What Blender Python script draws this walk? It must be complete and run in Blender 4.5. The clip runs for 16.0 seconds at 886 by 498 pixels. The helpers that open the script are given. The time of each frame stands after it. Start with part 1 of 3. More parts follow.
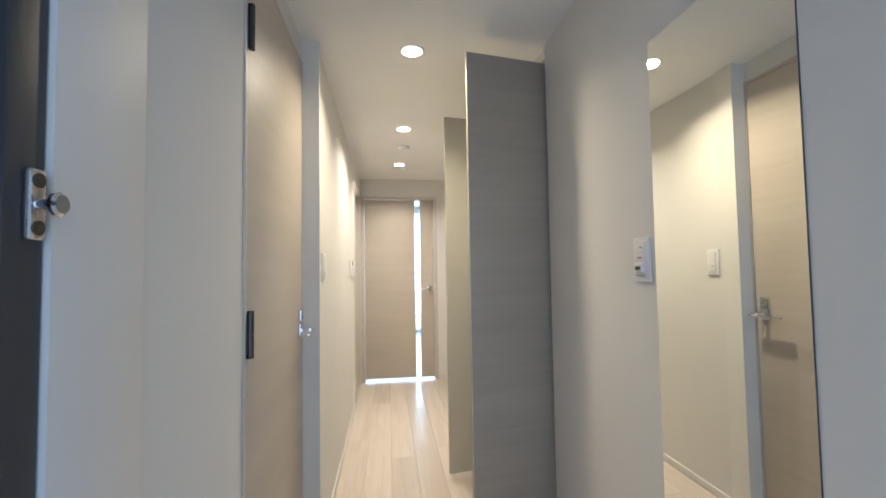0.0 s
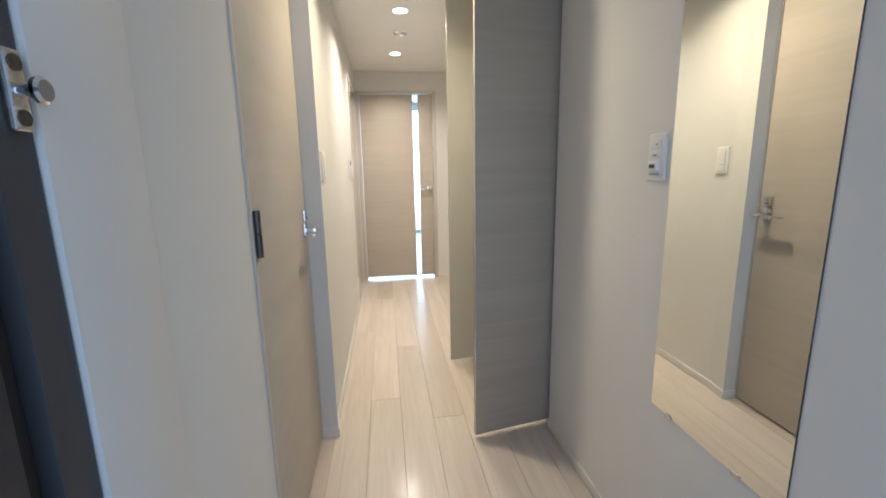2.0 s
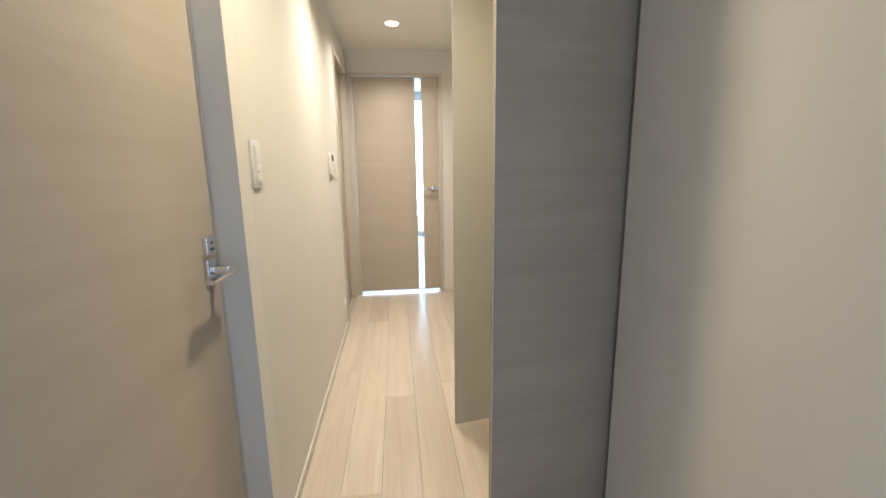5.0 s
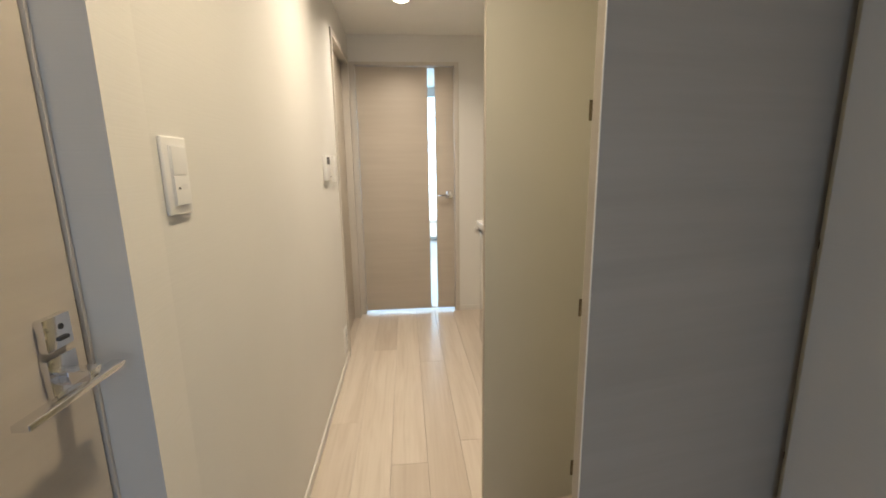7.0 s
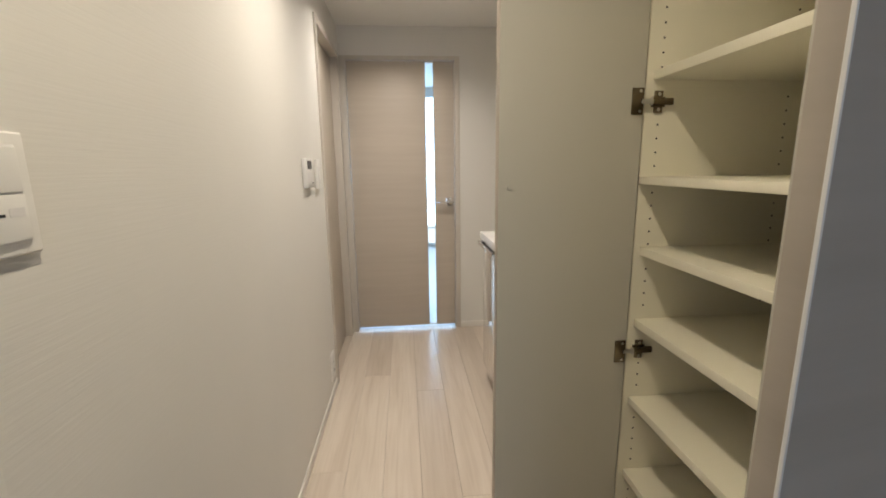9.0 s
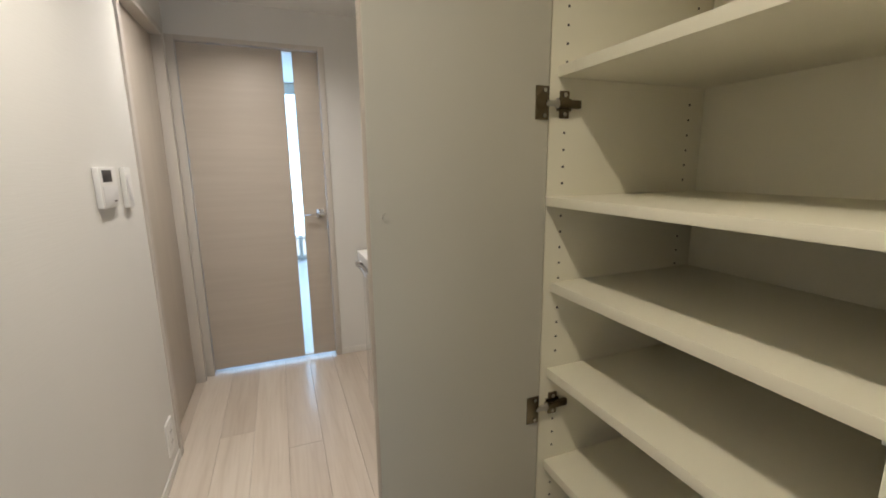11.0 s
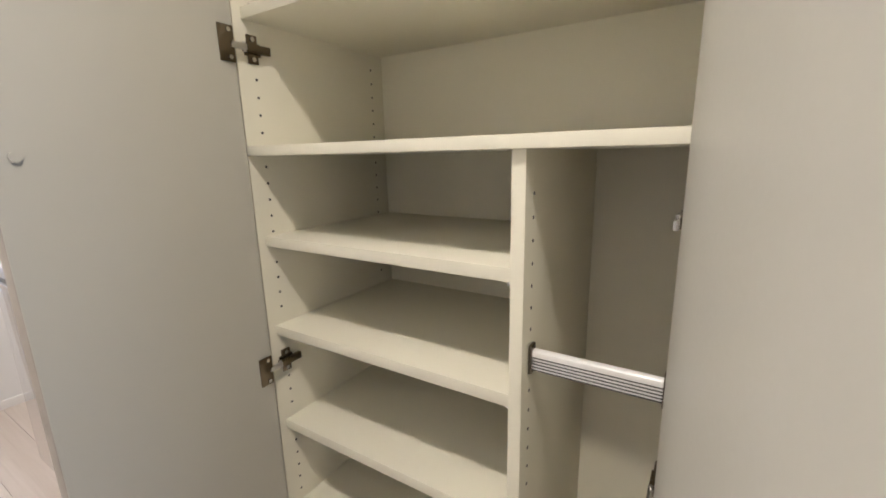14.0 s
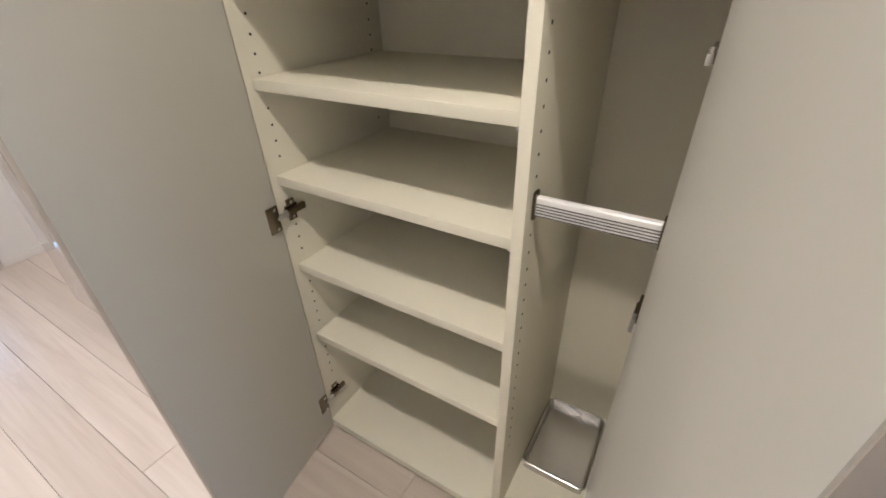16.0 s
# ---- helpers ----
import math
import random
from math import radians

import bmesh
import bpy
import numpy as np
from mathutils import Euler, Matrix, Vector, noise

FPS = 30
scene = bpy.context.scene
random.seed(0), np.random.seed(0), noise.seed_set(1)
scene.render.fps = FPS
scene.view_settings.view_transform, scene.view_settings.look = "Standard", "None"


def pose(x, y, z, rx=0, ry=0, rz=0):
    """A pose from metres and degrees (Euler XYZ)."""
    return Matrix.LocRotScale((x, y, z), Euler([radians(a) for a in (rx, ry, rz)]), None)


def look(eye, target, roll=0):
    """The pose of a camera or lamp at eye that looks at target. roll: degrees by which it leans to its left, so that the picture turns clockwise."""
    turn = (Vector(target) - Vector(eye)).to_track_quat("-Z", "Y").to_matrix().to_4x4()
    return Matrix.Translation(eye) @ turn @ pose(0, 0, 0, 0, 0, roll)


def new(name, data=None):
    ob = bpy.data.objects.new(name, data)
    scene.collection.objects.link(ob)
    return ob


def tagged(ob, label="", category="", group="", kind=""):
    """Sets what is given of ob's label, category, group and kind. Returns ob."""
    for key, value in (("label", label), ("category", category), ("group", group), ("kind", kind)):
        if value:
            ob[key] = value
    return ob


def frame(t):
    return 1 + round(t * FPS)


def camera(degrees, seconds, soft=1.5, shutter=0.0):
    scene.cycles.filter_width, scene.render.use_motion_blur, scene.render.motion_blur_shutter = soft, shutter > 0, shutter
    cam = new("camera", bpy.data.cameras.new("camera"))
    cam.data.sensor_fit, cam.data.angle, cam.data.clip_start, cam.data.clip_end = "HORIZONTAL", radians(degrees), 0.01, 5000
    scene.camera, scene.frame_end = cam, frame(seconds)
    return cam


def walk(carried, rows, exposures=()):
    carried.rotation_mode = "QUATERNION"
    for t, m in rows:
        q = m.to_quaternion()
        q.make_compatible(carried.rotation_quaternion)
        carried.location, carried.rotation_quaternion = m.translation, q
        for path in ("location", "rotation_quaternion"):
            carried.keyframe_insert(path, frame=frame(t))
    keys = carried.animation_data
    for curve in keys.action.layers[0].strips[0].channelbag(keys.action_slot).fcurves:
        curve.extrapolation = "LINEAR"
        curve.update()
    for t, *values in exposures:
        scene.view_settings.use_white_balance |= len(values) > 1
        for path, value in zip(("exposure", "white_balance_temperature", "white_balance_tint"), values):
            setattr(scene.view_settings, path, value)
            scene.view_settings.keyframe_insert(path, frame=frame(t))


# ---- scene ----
cam = camera(93.0, 16.0, soft=1.8)
EXPOSURES = [
    (0, -0.2, 6330, 11), (2.0, -0.22, 6300, 11), (3.0, -0.35, 6100, 10), (3.5, -0.25, 6400, 10), (4.2, -0.2, 6550, 10), (6.3, -0.5, 7000, 11),
    (7.5, -0.6, 6950, 12), (8.2, -0.65, 6700, 12), (10.5, -0.85, 6050, 12), (11.5, -0.62, 6080, 11), (12.0, -0.4, 6200, 11), (12.5, -0.12, 5900, 11),
    (13.0, -0.12, 5780, 13), (13.5, -0.08, 5620, 15), (14.0, -0.07, 5560, 17), (15.0, -0.08, 5560, 18), (16.0, -0.12, 5560, 18),
]
PATH = [
    (0, (0.048, 0.024, 1.214), (0.307, 2.005, 1.304), -0.9),
    (0.5, (0.044, 0.022, 1.224), (0.305, 2.003, 1.151), -1.0),
    (1, (0.038, 0.031, 1.222), (0.299, 2.002, 1.004), -1.0),
    (1.5, (0.04, 0.031, 1.22), (0.299, 1.987, 0.895), -1.1),
    (2, (0.022, 0.047, 1.209), (0.283, 1.994, 0.832), -1.0),
    (2.5, (0.013, 0.106, 1.194), (0.274, 2.05, 0.805), -0.9),
    (3, (0.038, 0.171, 1.19), (0.295, 2.116, 0.799), -1.0),
    (3.5, (0.09, 0.337, 1.201), (0.341, 2.282, 0.809), -0.9),
    (4, (0.133, 0.47, 1.201), (0.372, 2.416, 0.806), -0.8),
    (6.5, (0.154, 1.127, 1.248), (0.33, 3.08, 0.852), -0.8),
    (7, (0.154, 1.233, 1.238), (0.321, 3.186, 0.842), -0.8),
    (7.5, (0.174, 1.335, 1.234), (0.337, 3.29, 0.842), -0.8),
    (8, (0.205, 1.4, 1.235), (0.359, 3.355, 0.846), -0.8),
    (10.3, (0.142, 1.731, 1.272), (0.501, 3.662, 0.894), -0.5),
    (10.5, (0.171, 1.76, 1.275), (0.611, 3.673, 0.89), -0.5),
    (11, (0.262, 1.835, 1.277), (0.969, 3.667, 0.895), -0.7),
    (11.5, (0.312, 1.876, 1.264), (1.336, 3.552, 0.884), -0.7),
    (12, (0.337, 1.922, 1.256), (1.652, 3.381, 0.878), -0.8),
    (12.5, (0.316, 1.914, 1.248), (1.83, 3.162, 0.863), -1.1),
    (13, (0.281, 1.865, 1.23), (1.895, 2.983, 0.849), -1.2),
    (13.5, (0.253, 1.823, 1.215), (1.909, 2.874, 0.823), -1.2),
    (14, (0.253, 1.794, 1.192), (1.908, 2.829, 0.756), -1.2),
    (14.5, (0.25, 1.781, 1.186), (1.881, 2.798, 0.634), -1.4),
    (15, (0.246, 1.784, 1.187), (1.83, 2.769, 0.464), -1.4),
    (15.5, (0.247, 1.794, 1.188), (1.758, 2.732, 0.272), -1.5),
    (16, (0.249, 1.808, 1.184), (1.679, 2.7, 0.108), -1.6),
]
walk(cam, [(t, look(eye, target, roll)) for t, eye, target, roll in PATH], EXPOSURES)

# ---- world, lights ----
world = bpy.data.worlds.new("sky")
scene.world = world
world.use_nodes = True
_bg = world.node_tree.nodes["Background"]
_sky = world.node_tree.nodes.new("ShaderNodeTexSky")
_sky.sky_type = "NISHITA"
_sky.sun_disc = False
_sky.sun_elevation = radians(38)
_sky.sun_rotation = radians(200)
world.node_tree.links.new(_sky.outputs[0], _bg.inputs[0])
_bg.inputs[1].default_value = 0.1

CEIL = 2.197
LAMPS = [(0.164, 1.883), (0.164, 2.952), (0.160, 3.972)]


def area(name, m, power, colour, sx, sy=None, shape="RECTANGLE", spread=180):
    data = bpy.data.lights.new(name, "AREA")
    data.energy, data.color, data.shape, data.size = power, colour, shape, sx
    data.spread = radians(spread)
    if sy:
        data.size_y = sy
    ob = new(name, data)
    ob.matrix_world = m
    return ob


WARM = (1.0, 0.86, 0.63)
for (lx, ly), power, tint in zip(LAMPS, (11.5, 13.0, 13.0), (WARM, (1.0, 0.885, 0.72), (1.0, 0.905, 0.775))):
    area("downlight_glow", pose(lx, ly, CEIL - 0.012), power, tint, 0.075, shape="DISK", spread=142)
# daylight in the entrance doorway behind, and in the window of the room beyond the end door
area("entrance_daylight", pose(0.21, -0.38, 1.15, -90, 0, 180), 11.5, (0.47, 0.68, 1.0), 1.0, 1.9)
area("window_daylight", pose(0.5, 8.05, 1.3, 90, 0, 180), 100.0, (0.46, 0.72, 1.0), 2.2, 1.9)


# ---- materials ----
def material(name, colour, rough=0.5, metal=0.0, coat=0.0, spec=0.5):
    m = bpy.data.materials.new(name)
    m.use_nodes = True
    b = m.node_tree.nodes["Principled BSDF"]
    b.inputs["Base Color"].default_value = (*colour, 1)
    b.inputs["Roughness"].default_value = rough
    b.inputs["Metallic"].default_value = metal
    b.inputs["Coat Weight"].default_value = coat
    b.inputs["Coat Roughness"].default_value = 0.06
    b.inputs["Specular IOR Level"].default_value = spec
    return m


def node(m, kind, **inputs):
    n = m.node_tree.nodes.new(kind)
    for key, value in inputs.items():
        n.inputs[key.replace("_", " ")].default_value = value
    return n


def coords(m, scale):
    t = node(m, "ShaderNodeTexCoord")
    p = node(m, "ShaderNodeMapping")
    p.inputs["Scale"].default_value = scale
    m.node_tree.links.new(t.outputs["Object"], p.inputs["Vector"])
    return p.outputs["Vector"]


def noisy(m, scale, detail=4.0, size=1.0, rough=0.55):
    n = node(m, "ShaderNodeTexNoise", Scale=size, Detail=detail, Roughness=rough)
    m.node_tree.links.new(coords(m, scale), n.inputs["Vector"])
    return n.outputs["Fac"]


def ramp(m, fac, stops):
    r = node(m, "ShaderNodeValToRGB")
    m.node_tree.links.new(fac, r.inputs["Fac"])
    e = r.color_ramp.elements
    e[0].position, e[0].color = stops[0][0], (*stops[0][1], 1)
    e[1].position, e[1].color = stops[-1][0], (*stops[-1][1], 1)
    for p, c in stops[1:-1]:
        e.new(p).color = (*c, 1)
    return r.outputs["Color"]


def mix(m, a, b, fac, mode="MULTIPLY"):
    n = node(m, "ShaderNodeMix")
    n.data_type, n.blend_type = "RGBA", mode
    link = m.node_tree.links.new
    if isinstance(fac, float):
        n.inputs["Factor"].default_value = fac
    else:
        link(fac, n.inputs["Factor"])
    link(a, n.inputs["A"])
    link(b, n.inputs["B"])
    return n.outputs["Result"]


def bump(m, height, strength, distance):
    b = node(m, "ShaderNodeBump", Strength=strength, Distance=distance)
    m.node_tree.links.new(height, b.inputs["Height"])
    m.node_tree.links.new(b.outputs["Normal"], m.node_tree.nodes["Principled BSDF"].inputs["Normal"])


def paint(m, colour):
    m.node_tree.links.new(colour, m.node_tree.nodes["Principled BSDF"].inputs["Base Color"])


def roughen(m, fac, low, high):
    r = node(m, "ShaderNodeMapRange")
    r.inputs["To Min"].default_value, r.inputs["To Max"].default_value = low, high
    m.node_tree.links.new(fac, r.inputs["Value"])
    m.node_tree.links.new(r.outputs["Result"], m.node_tree.nodes["Principled BSDF"].inputs["Roughness"])


def wallpaper():
    m = material("ribbed_wallpaper", (0.78, 0.765, 0.73), 0.85, spec=0.25)
    big = noisy(m, (1.2, 1.2, 0.8), 3)
    paint(m, ramp(m, big, [(0.3, (0.70, 0.685, 0.65)), (0.7, (0.745, 0.73, 0.695))]))
    ribs = noisy(m, (9, 9, 230), 3)
    bump(m, ribs, 0.24, 0.0016)
    return m


def ceiling_paper():
    m = material("ceiling_paper", (0.80, 0.79, 0.76), 0.9, spec=0.2)
    paint(m, ramp(m, noisy(m, (2, 2, 2), 3), [(0.3, (0.78, 0.77, 0.74)), (0.7, (0.82, 0.81, 0.78))]))
    bump(m, noisy(m, (160, 160, 160), 2), 0.3, 0.001)
    return m


def grained(name, dark, light, along, rough=0.42, coat=0.0, contrast=1.0):
    """Printed wood-grain sheet; along gives the stretch of the grain in x, y, z."""
    m = material(name, light, rough, coat=coat)
    fine = noisy(m, along, 5, 1.0, 0.6)
    broad = noisy(m, tuple(a * 0.16 for a in along), 3)
    base = ramp(m, fine, [(0.36, dark), (0.52, tuple((a + b) / 2 for a, b in zip(dark, light))), (0.66, light)])
    shade = ramp(m, broad, [(0.3, (0.90, 0.895, 0.89)), (0.7, (1, 1, 1))])
    paint(m, mix(m, base, shade, 1.0))
    bump(m, fine, 0.12, 0.0006)
    roughen(m, fine, rough - 0.06, rough + 0.08)
    return m


def board_floor():
    m = material("maple_board", (0.6, 0.5, 0.4), 0.30, coat=0.25)
    m.node_tree.nodes["Principled BSDF"].inputs["Coat Roughness"].default_value = 0.16
    info = node(m, "ShaderNodeObjectInfo")
    t = node(m, "ShaderNodeTexCoord")
    shift = node(m, "ShaderNodeVectorMath")
    shift.operation = "SCALE"
    shift.inputs[0].default_value = (7.0, 31.0, 3.0)
    link = m.node_tree.links.new
    link(info.outputs["Random"], shift.inputs["Scale"])
    add = node(m, "ShaderNodeVectorMath")
    link(t.outputs["Object"], add.inputs[0])
    link(shift.outputs[0], add.inputs[1])
    out = []
    for scale, detail, twist in (((34, 1.6, 10), 6, 1.6), ((9, 0.7, 4), 3, 0.8)):
        p = node(m, "ShaderNodeMapping")
        p.inputs["Scale"].default_value = scale
        link(add.outputs[0], p.inputs["Vector"])
        n = node(m, "ShaderNodeTexNoise", Scale=1.0, Detail=detail, Distortion=twist)
        link(p.outputs[0], n.inputs["Vector"])
        out.append(n.outputs["Fac"])
    base = ramp(m, out[0], [(0.30, (0.58, 0.505, 0.435)), (0.5, (0.63, 0.56, 0.488)), (0.70, (0.66, 0.593, 0.522))])
    broad = ramp(m, out[1], [(0.3, (0.90, 0.88, 0.86)), (0.6, (1, 1, 1))])
    tint = ramp(m, info.outputs["Random"], [(0.0, (0.88, 0.86, 0.84)), (0.5, (0.97, 0.96, 0.95)), (1.0, (1.05, 1.05, 1.04))])
    paint(m, mix(m, mix(m, base, broad, 1.0), tint, 1.0))
    roughen(m, out[0], 0.26, 0.40)
    bump(m, out[0], 0.10, 0.0005)
    return m


def melamine(name, colour, rough=0.45):
    m = material(name, colour, rough, spec=0.4)
    lo = tuple(c * 0.965 for c in colour)
    paint(m, ramp(m, noisy(m, (1.6, 1.6, 1.6), 3), [(0.3, lo), (0.7, colour)]))
    f = noisy(m, (140, 140, 140), 2)
    bump(m, f, 0.08, 0.0004)
    roughen(m, f, rough - 0.05, rough + 0.07)
    return m


def metal(name, colour, rough):
    m = material(name, colour, rough, 1.0)
    f = noisy(m, (14, 14, 14), 2)
    roughen(m, f, rough * 0.85, rough * 1.2)
    return m


def emitter(name, colour, strength):
    m = bpy.data.materials.new(name)
    m.use_nodes = True
    b = m.node_tree.nodes["Principled BSDF"]
    b.inputs["Base Color"].default_value = (*colour, 1)
    b.inputs["Emission Color"].default_value = (*colour, 1)
    b.inputs["Emission Strength"].default_value = strength
    return m


def glass_pane():
    m = material("clear_glass", (0.93, 0.97, 0.98), 0.02)
    b = m.node_tree.nodes["Principled BSDF"]
    b.inputs["Transmission Weight"].default_value = 1.0
    b.inputs["IOR"].default_value = 1.45
    return m


M_WALL = wallpaper()
M_CEIL = ceiling_paper()
M_FLOOR = board_floor()
M_DOOR = grained("greige_woodgrain_sheet", (0.54, 0.478, 0.405), (0.572, 0.512, 0.437), (1.6, 1.6, 30.0), 0.46)
M_DOORY = grained("greige_upright_grain", (0.52, 0.46, 0.39), (0.565, 0.505, 0.43), (30.0, 30.0, 2.0), 0.40)
M_CASE = grained("greige_casing_sheet", (0.60, 0.555, 0.495), (0.635, 0.59, 0.53), (24.0, 24.0, 1.4), 0.42)
M_CLOSET = grained("grey_beige_woodgrain", (0.402, 0.357, 0.298), (0.440, 0.392, 0.330), (1.8, 1.8, 34.0), 0.40)
M_CREAM = melamine("cream_melamine", (0.80, 0.768, 0.635))
# darkened copy of the cream: shade on the open doors put into the colour
M_CREAM_SHADED = melamine("cream_melamine_shaded", (0.54, 0.525, 0.465), 0.42)
M_TRIM = melamine("white_skirting", (0.74, 0.715, 0.67), 0.5)
M_PLASTIC = melamine("white_plastic", (0.80, 0.79, 0.765), 0.35)
M_BUTTON = melamine("pale_plastic_key", (0.74, 0.73, 0.72), 0.3)
M_DARK = material("black_plastic", (0.02, 0.02, 0.022), 0.4)
M_JOINT = melamine("brown_joint_filler", (0.22, 0.165, 0.12), 0.8)
M_GAP = material("dark_rubber_gap", (0.03, 0.026, 0.022), 0.8)
M_CHROME = metal("chrome", (0.82, 0.82, 0.83), 0.09)
M_SATIN = metal("satin_nickel", (0.62, 0.61, 0.60), 0.26)
M_HINGE = metal("bronzed_nickel_hinge", (0.21, 0.175, 0.13), 0.22)
M_GREYMETAL = metal("grey_steel", (0.11, 0.106, 0.10), 0.42)
M_STEEL = metal("stainless_steel", (0.60, 0.59, 0.57), 0.25)
M_ALU = melamine("white_painted_aluminium", (0.84, 0.83, 0.81), 0.3)
M_POST = melamine("charcoal_steel_frame", (0.055, 0.055, 0.06), 0.42)
M_NAVY = melamine("dark_navy_steel", (0.018, 0.022, 0.035), 0.4)
M_MIRROR = material("mirror_silver", (0.93, 0.945, 0.92), 0.0, 1.0)
M_GLASS = glass_pane()
M_LENS = emitter("lamp_lens", (1.0, 0.90, 0.72), 14.0)
M_GLOSS = melamine("glossy_cream_front", (0.68, 0.655, 0.60), 0.07)
M_GLOSS.node_tree.nodes["Principled BSDF"].inputs["Coat Weight"].default_value = 1.0
M_GLOSS.node_tree.nodes["Principled BSDF"].inputs["Coat IOR"].default_value = 1.8
M_GLOSS.node_tree.nodes["Principled BSDF"].inputs["Coat Roughness"].default_value = 0.02
M_COUNTER = melamine("white_worktop", (0.82, 0.81, 0.80), 0.22)
M_HOOD = melamine("grey_hood_paint", (0.30, 0.30, 0.31), 0.35)
M_TILE = melamine("grey_entrance_tile", (0.30, 0.29, 0.28), 0.5)
M_CONCRETE = melamine("outside_concrete", (0.42, 0.42, 0.41), 0.8)
# emission stands in for overbright daylight on the balcony screen, which is no lamp
M_DAYGLOW = emitter("added_daylight_glow", (0.90, 0.96, 1.0), 2.2)
M_SKYBLUE = emitter("pale_blue_distance", (0.45, 0.72, 0.92), 0.75)


# ---- mesh helpers ----
def add_box(bm, x0, x1, y0, y1, z0, z1, m=None):
    vs = [bm.verts.new((x, y, z)) for z in (z0, z1) for y in (y0, y1) for x in (x0, x1)]
    for f in ((0, 2, 3, 1), (4, 5, 7, 6), (0, 1, 5, 4), (2, 6, 7, 3), (0, 4, 6, 2), (1, 3, 7, 5)):
        bm.faces.new([vs[i] for i in f])
    if m is not None:
        bmesh.ops.transform(bm, matrix=m, verts=vs)
    return vs


def box(x0, x1, y0, y1, z0, z1, bevel=0.0, seg=2):
    bm = bmesh.new()
    add_box(bm, x0, x1, y0, y1, z0, z1)
    if bevel:
        bmesh.ops.bevel(bm, geom=bm.edges[:], offset=bevel, segments=seg, affect="EDGES", profile=0.6)
    return bm


def join(*bms):
    out = bms[0]
    for b in bms[1:]:
        me = bpy.data.meshes.new("tmp")
        b.to_mesh(me)
        out.from_mesh(me)
        b.free()
        bpy.data.meshes.remove(me)
    return out


def turned(bm, m):
    bmesh.ops.transform(bm, matrix=m, verts=bm.verts[:])
    return bm


def rod(p, q, r, n=16, r2=None):
    """A capped round bar from p to q."""
    p, q = Vector(p), Vector(q)
    bm = bmesh.new()
    bmesh.ops.create_cone(bm, cap_ends=True, segments=n, radius1=r, radius2=r if r2 is None else r2, depth=(q - p).length)
    rot = (q - p).to_track_quat("Z", "Y").to_matrix().to_4x4()
    return turned(bm, Matrix.Translation((p + q) / 2) @ rot)


def lathe(profile, n=32):
    """A round body about z from (radius, z) pairs."""
    bm = bmesh.new()
    rings = [[bm.verts.new((r * math.cos(2 * math.pi * i / n), r * math.sin(2 * math.pi * i / n), z)) for i in range(n)] for r, z in profile]
    for a, b in zip(rings, rings[1:]):
        for i in range(n):
            bm.faces.new((a[i], a[(i + 1) % n], b[(i + 1) % n], b[i]))
    bm.faces.new(rings[0][::-1])
    bm.faces.new(rings[-1])
    return bm


def link_mesh(name, bm, mat):
    bmesh.ops.recalc_face_normals(bm, faces=bm.faces[:])
    me = bpy.data.meshes.new(name)
    bm.to_mesh(me)
    bm.free()
    me.materials.append(mat)
    return new(name, me)


def smooth(ob):
    for p in ob.data.polygons:
        p.use_smooth = True
    ob.data.set_sharp_from_angle(angle=radians(32))
    return ob


def part(name, bm, mat, parent, label=""):
    ob = smooth(link_mesh(name, bm, mat))
    ob.parent = parent
    if label:
        ob["label"] = label
    return ob


def thing(name, m, label, category, group="", kind=""):
    ob = new(name)
    ob.empty_display_size = 0.05
    ob.matrix_world = m
    return tagged(ob, label, category, group, kind)


def solid(name, bm, mat, label, category, kind="structure"):
    return tagged(smooth(link_mesh(name, bm, mat)), label, category, kind=kind)


# ---- the plan ----
LW, LREC, RW = -0.252, -0.313, 0.745      # left wall, its recessed stretch, right wall
END = 4.665                               # face of the end wall
REV = 1.846                               # where the left wall steps forward
CL0, CL1, CLB = 1.809, 2.553, 1.180       # closet: near side, far side, back
KX = 1.245                                # kitchen back wall
HALL0 = 0.512                             # inner face of the entrance frame

# ---- walls, each with thickness ----
solid("wall_left_entrance", box(-0.46, LREC, HALL0, 1.130, 0, CEIL), M_WALL, "off-white ribbed wallpaper wall beside the entrance", "wall")
solid("wall_left_door_head", box(-0.46, LREC, 1.112, REV, 2.105, CEIL), M_WALL, "off-white wall above the tall hinged door", "wall")
REVX = LW + 0.014                         # the corner beside the door stands slightly proud


def reveal_piece(x0, x1, y0, y1, z1):
    """A block whose corridor face runs back from the proud corner to the line of the wall."""
    bm = box(x0, x1, y0, y1, 0, z1)
    for v in bm.verts:
        if v.co.y < y0 + 0.001 and v.co.x > x1 - 0.001 or v.co.y < y0 + 0.001 and x1 - x0 < 0.05:
            v.co.x += REVX - LW
    return bm


solid("wall_left_reveal", reveal_piece(-0.46, LW, REV, REV + 0.12, CEIL), M_WALL, "off-white wall corner stepping out beside the door", "wall")
solid("wall_left", box(-0.46, LW, REV + 0.12, 3.892, 0, CEIL), M_WALL, "off-white ribbed wallpaper corridor wall", "wall")
solid("wall_left_sliding_head", box(-0.46, LW, 3.892, 4.617, 2.010, CEIL), M_WALL, "off-white wall above the side door", "wall")
solid("wall_left_end", box(-0.46, LW, 4.617, END, 0, CEIL), M_WALL, "narrow off-white wall end at the corner", "wall")
solid("wall_right", box(RW, RW + 0.12, 0.05, CL0 - 0.036, 0, CEIL), M_WALL, "off-white ribbed wallpaper wall with the mirror", "wall")
solid("wall_closet_near", box(RW + 0.12, 1.30, CL0 - 0.10, CL0 - 0.022, 0, CEIL), M_WALL, "plain wall closing the closet niche", "wall")
solid("wall_closet_back", box(CLB + 0.02, 1.30, CL0 - 0.02, CL1 + 0.02, 0, CEIL), M_WALL, "plain wall behind the closet", "wall")
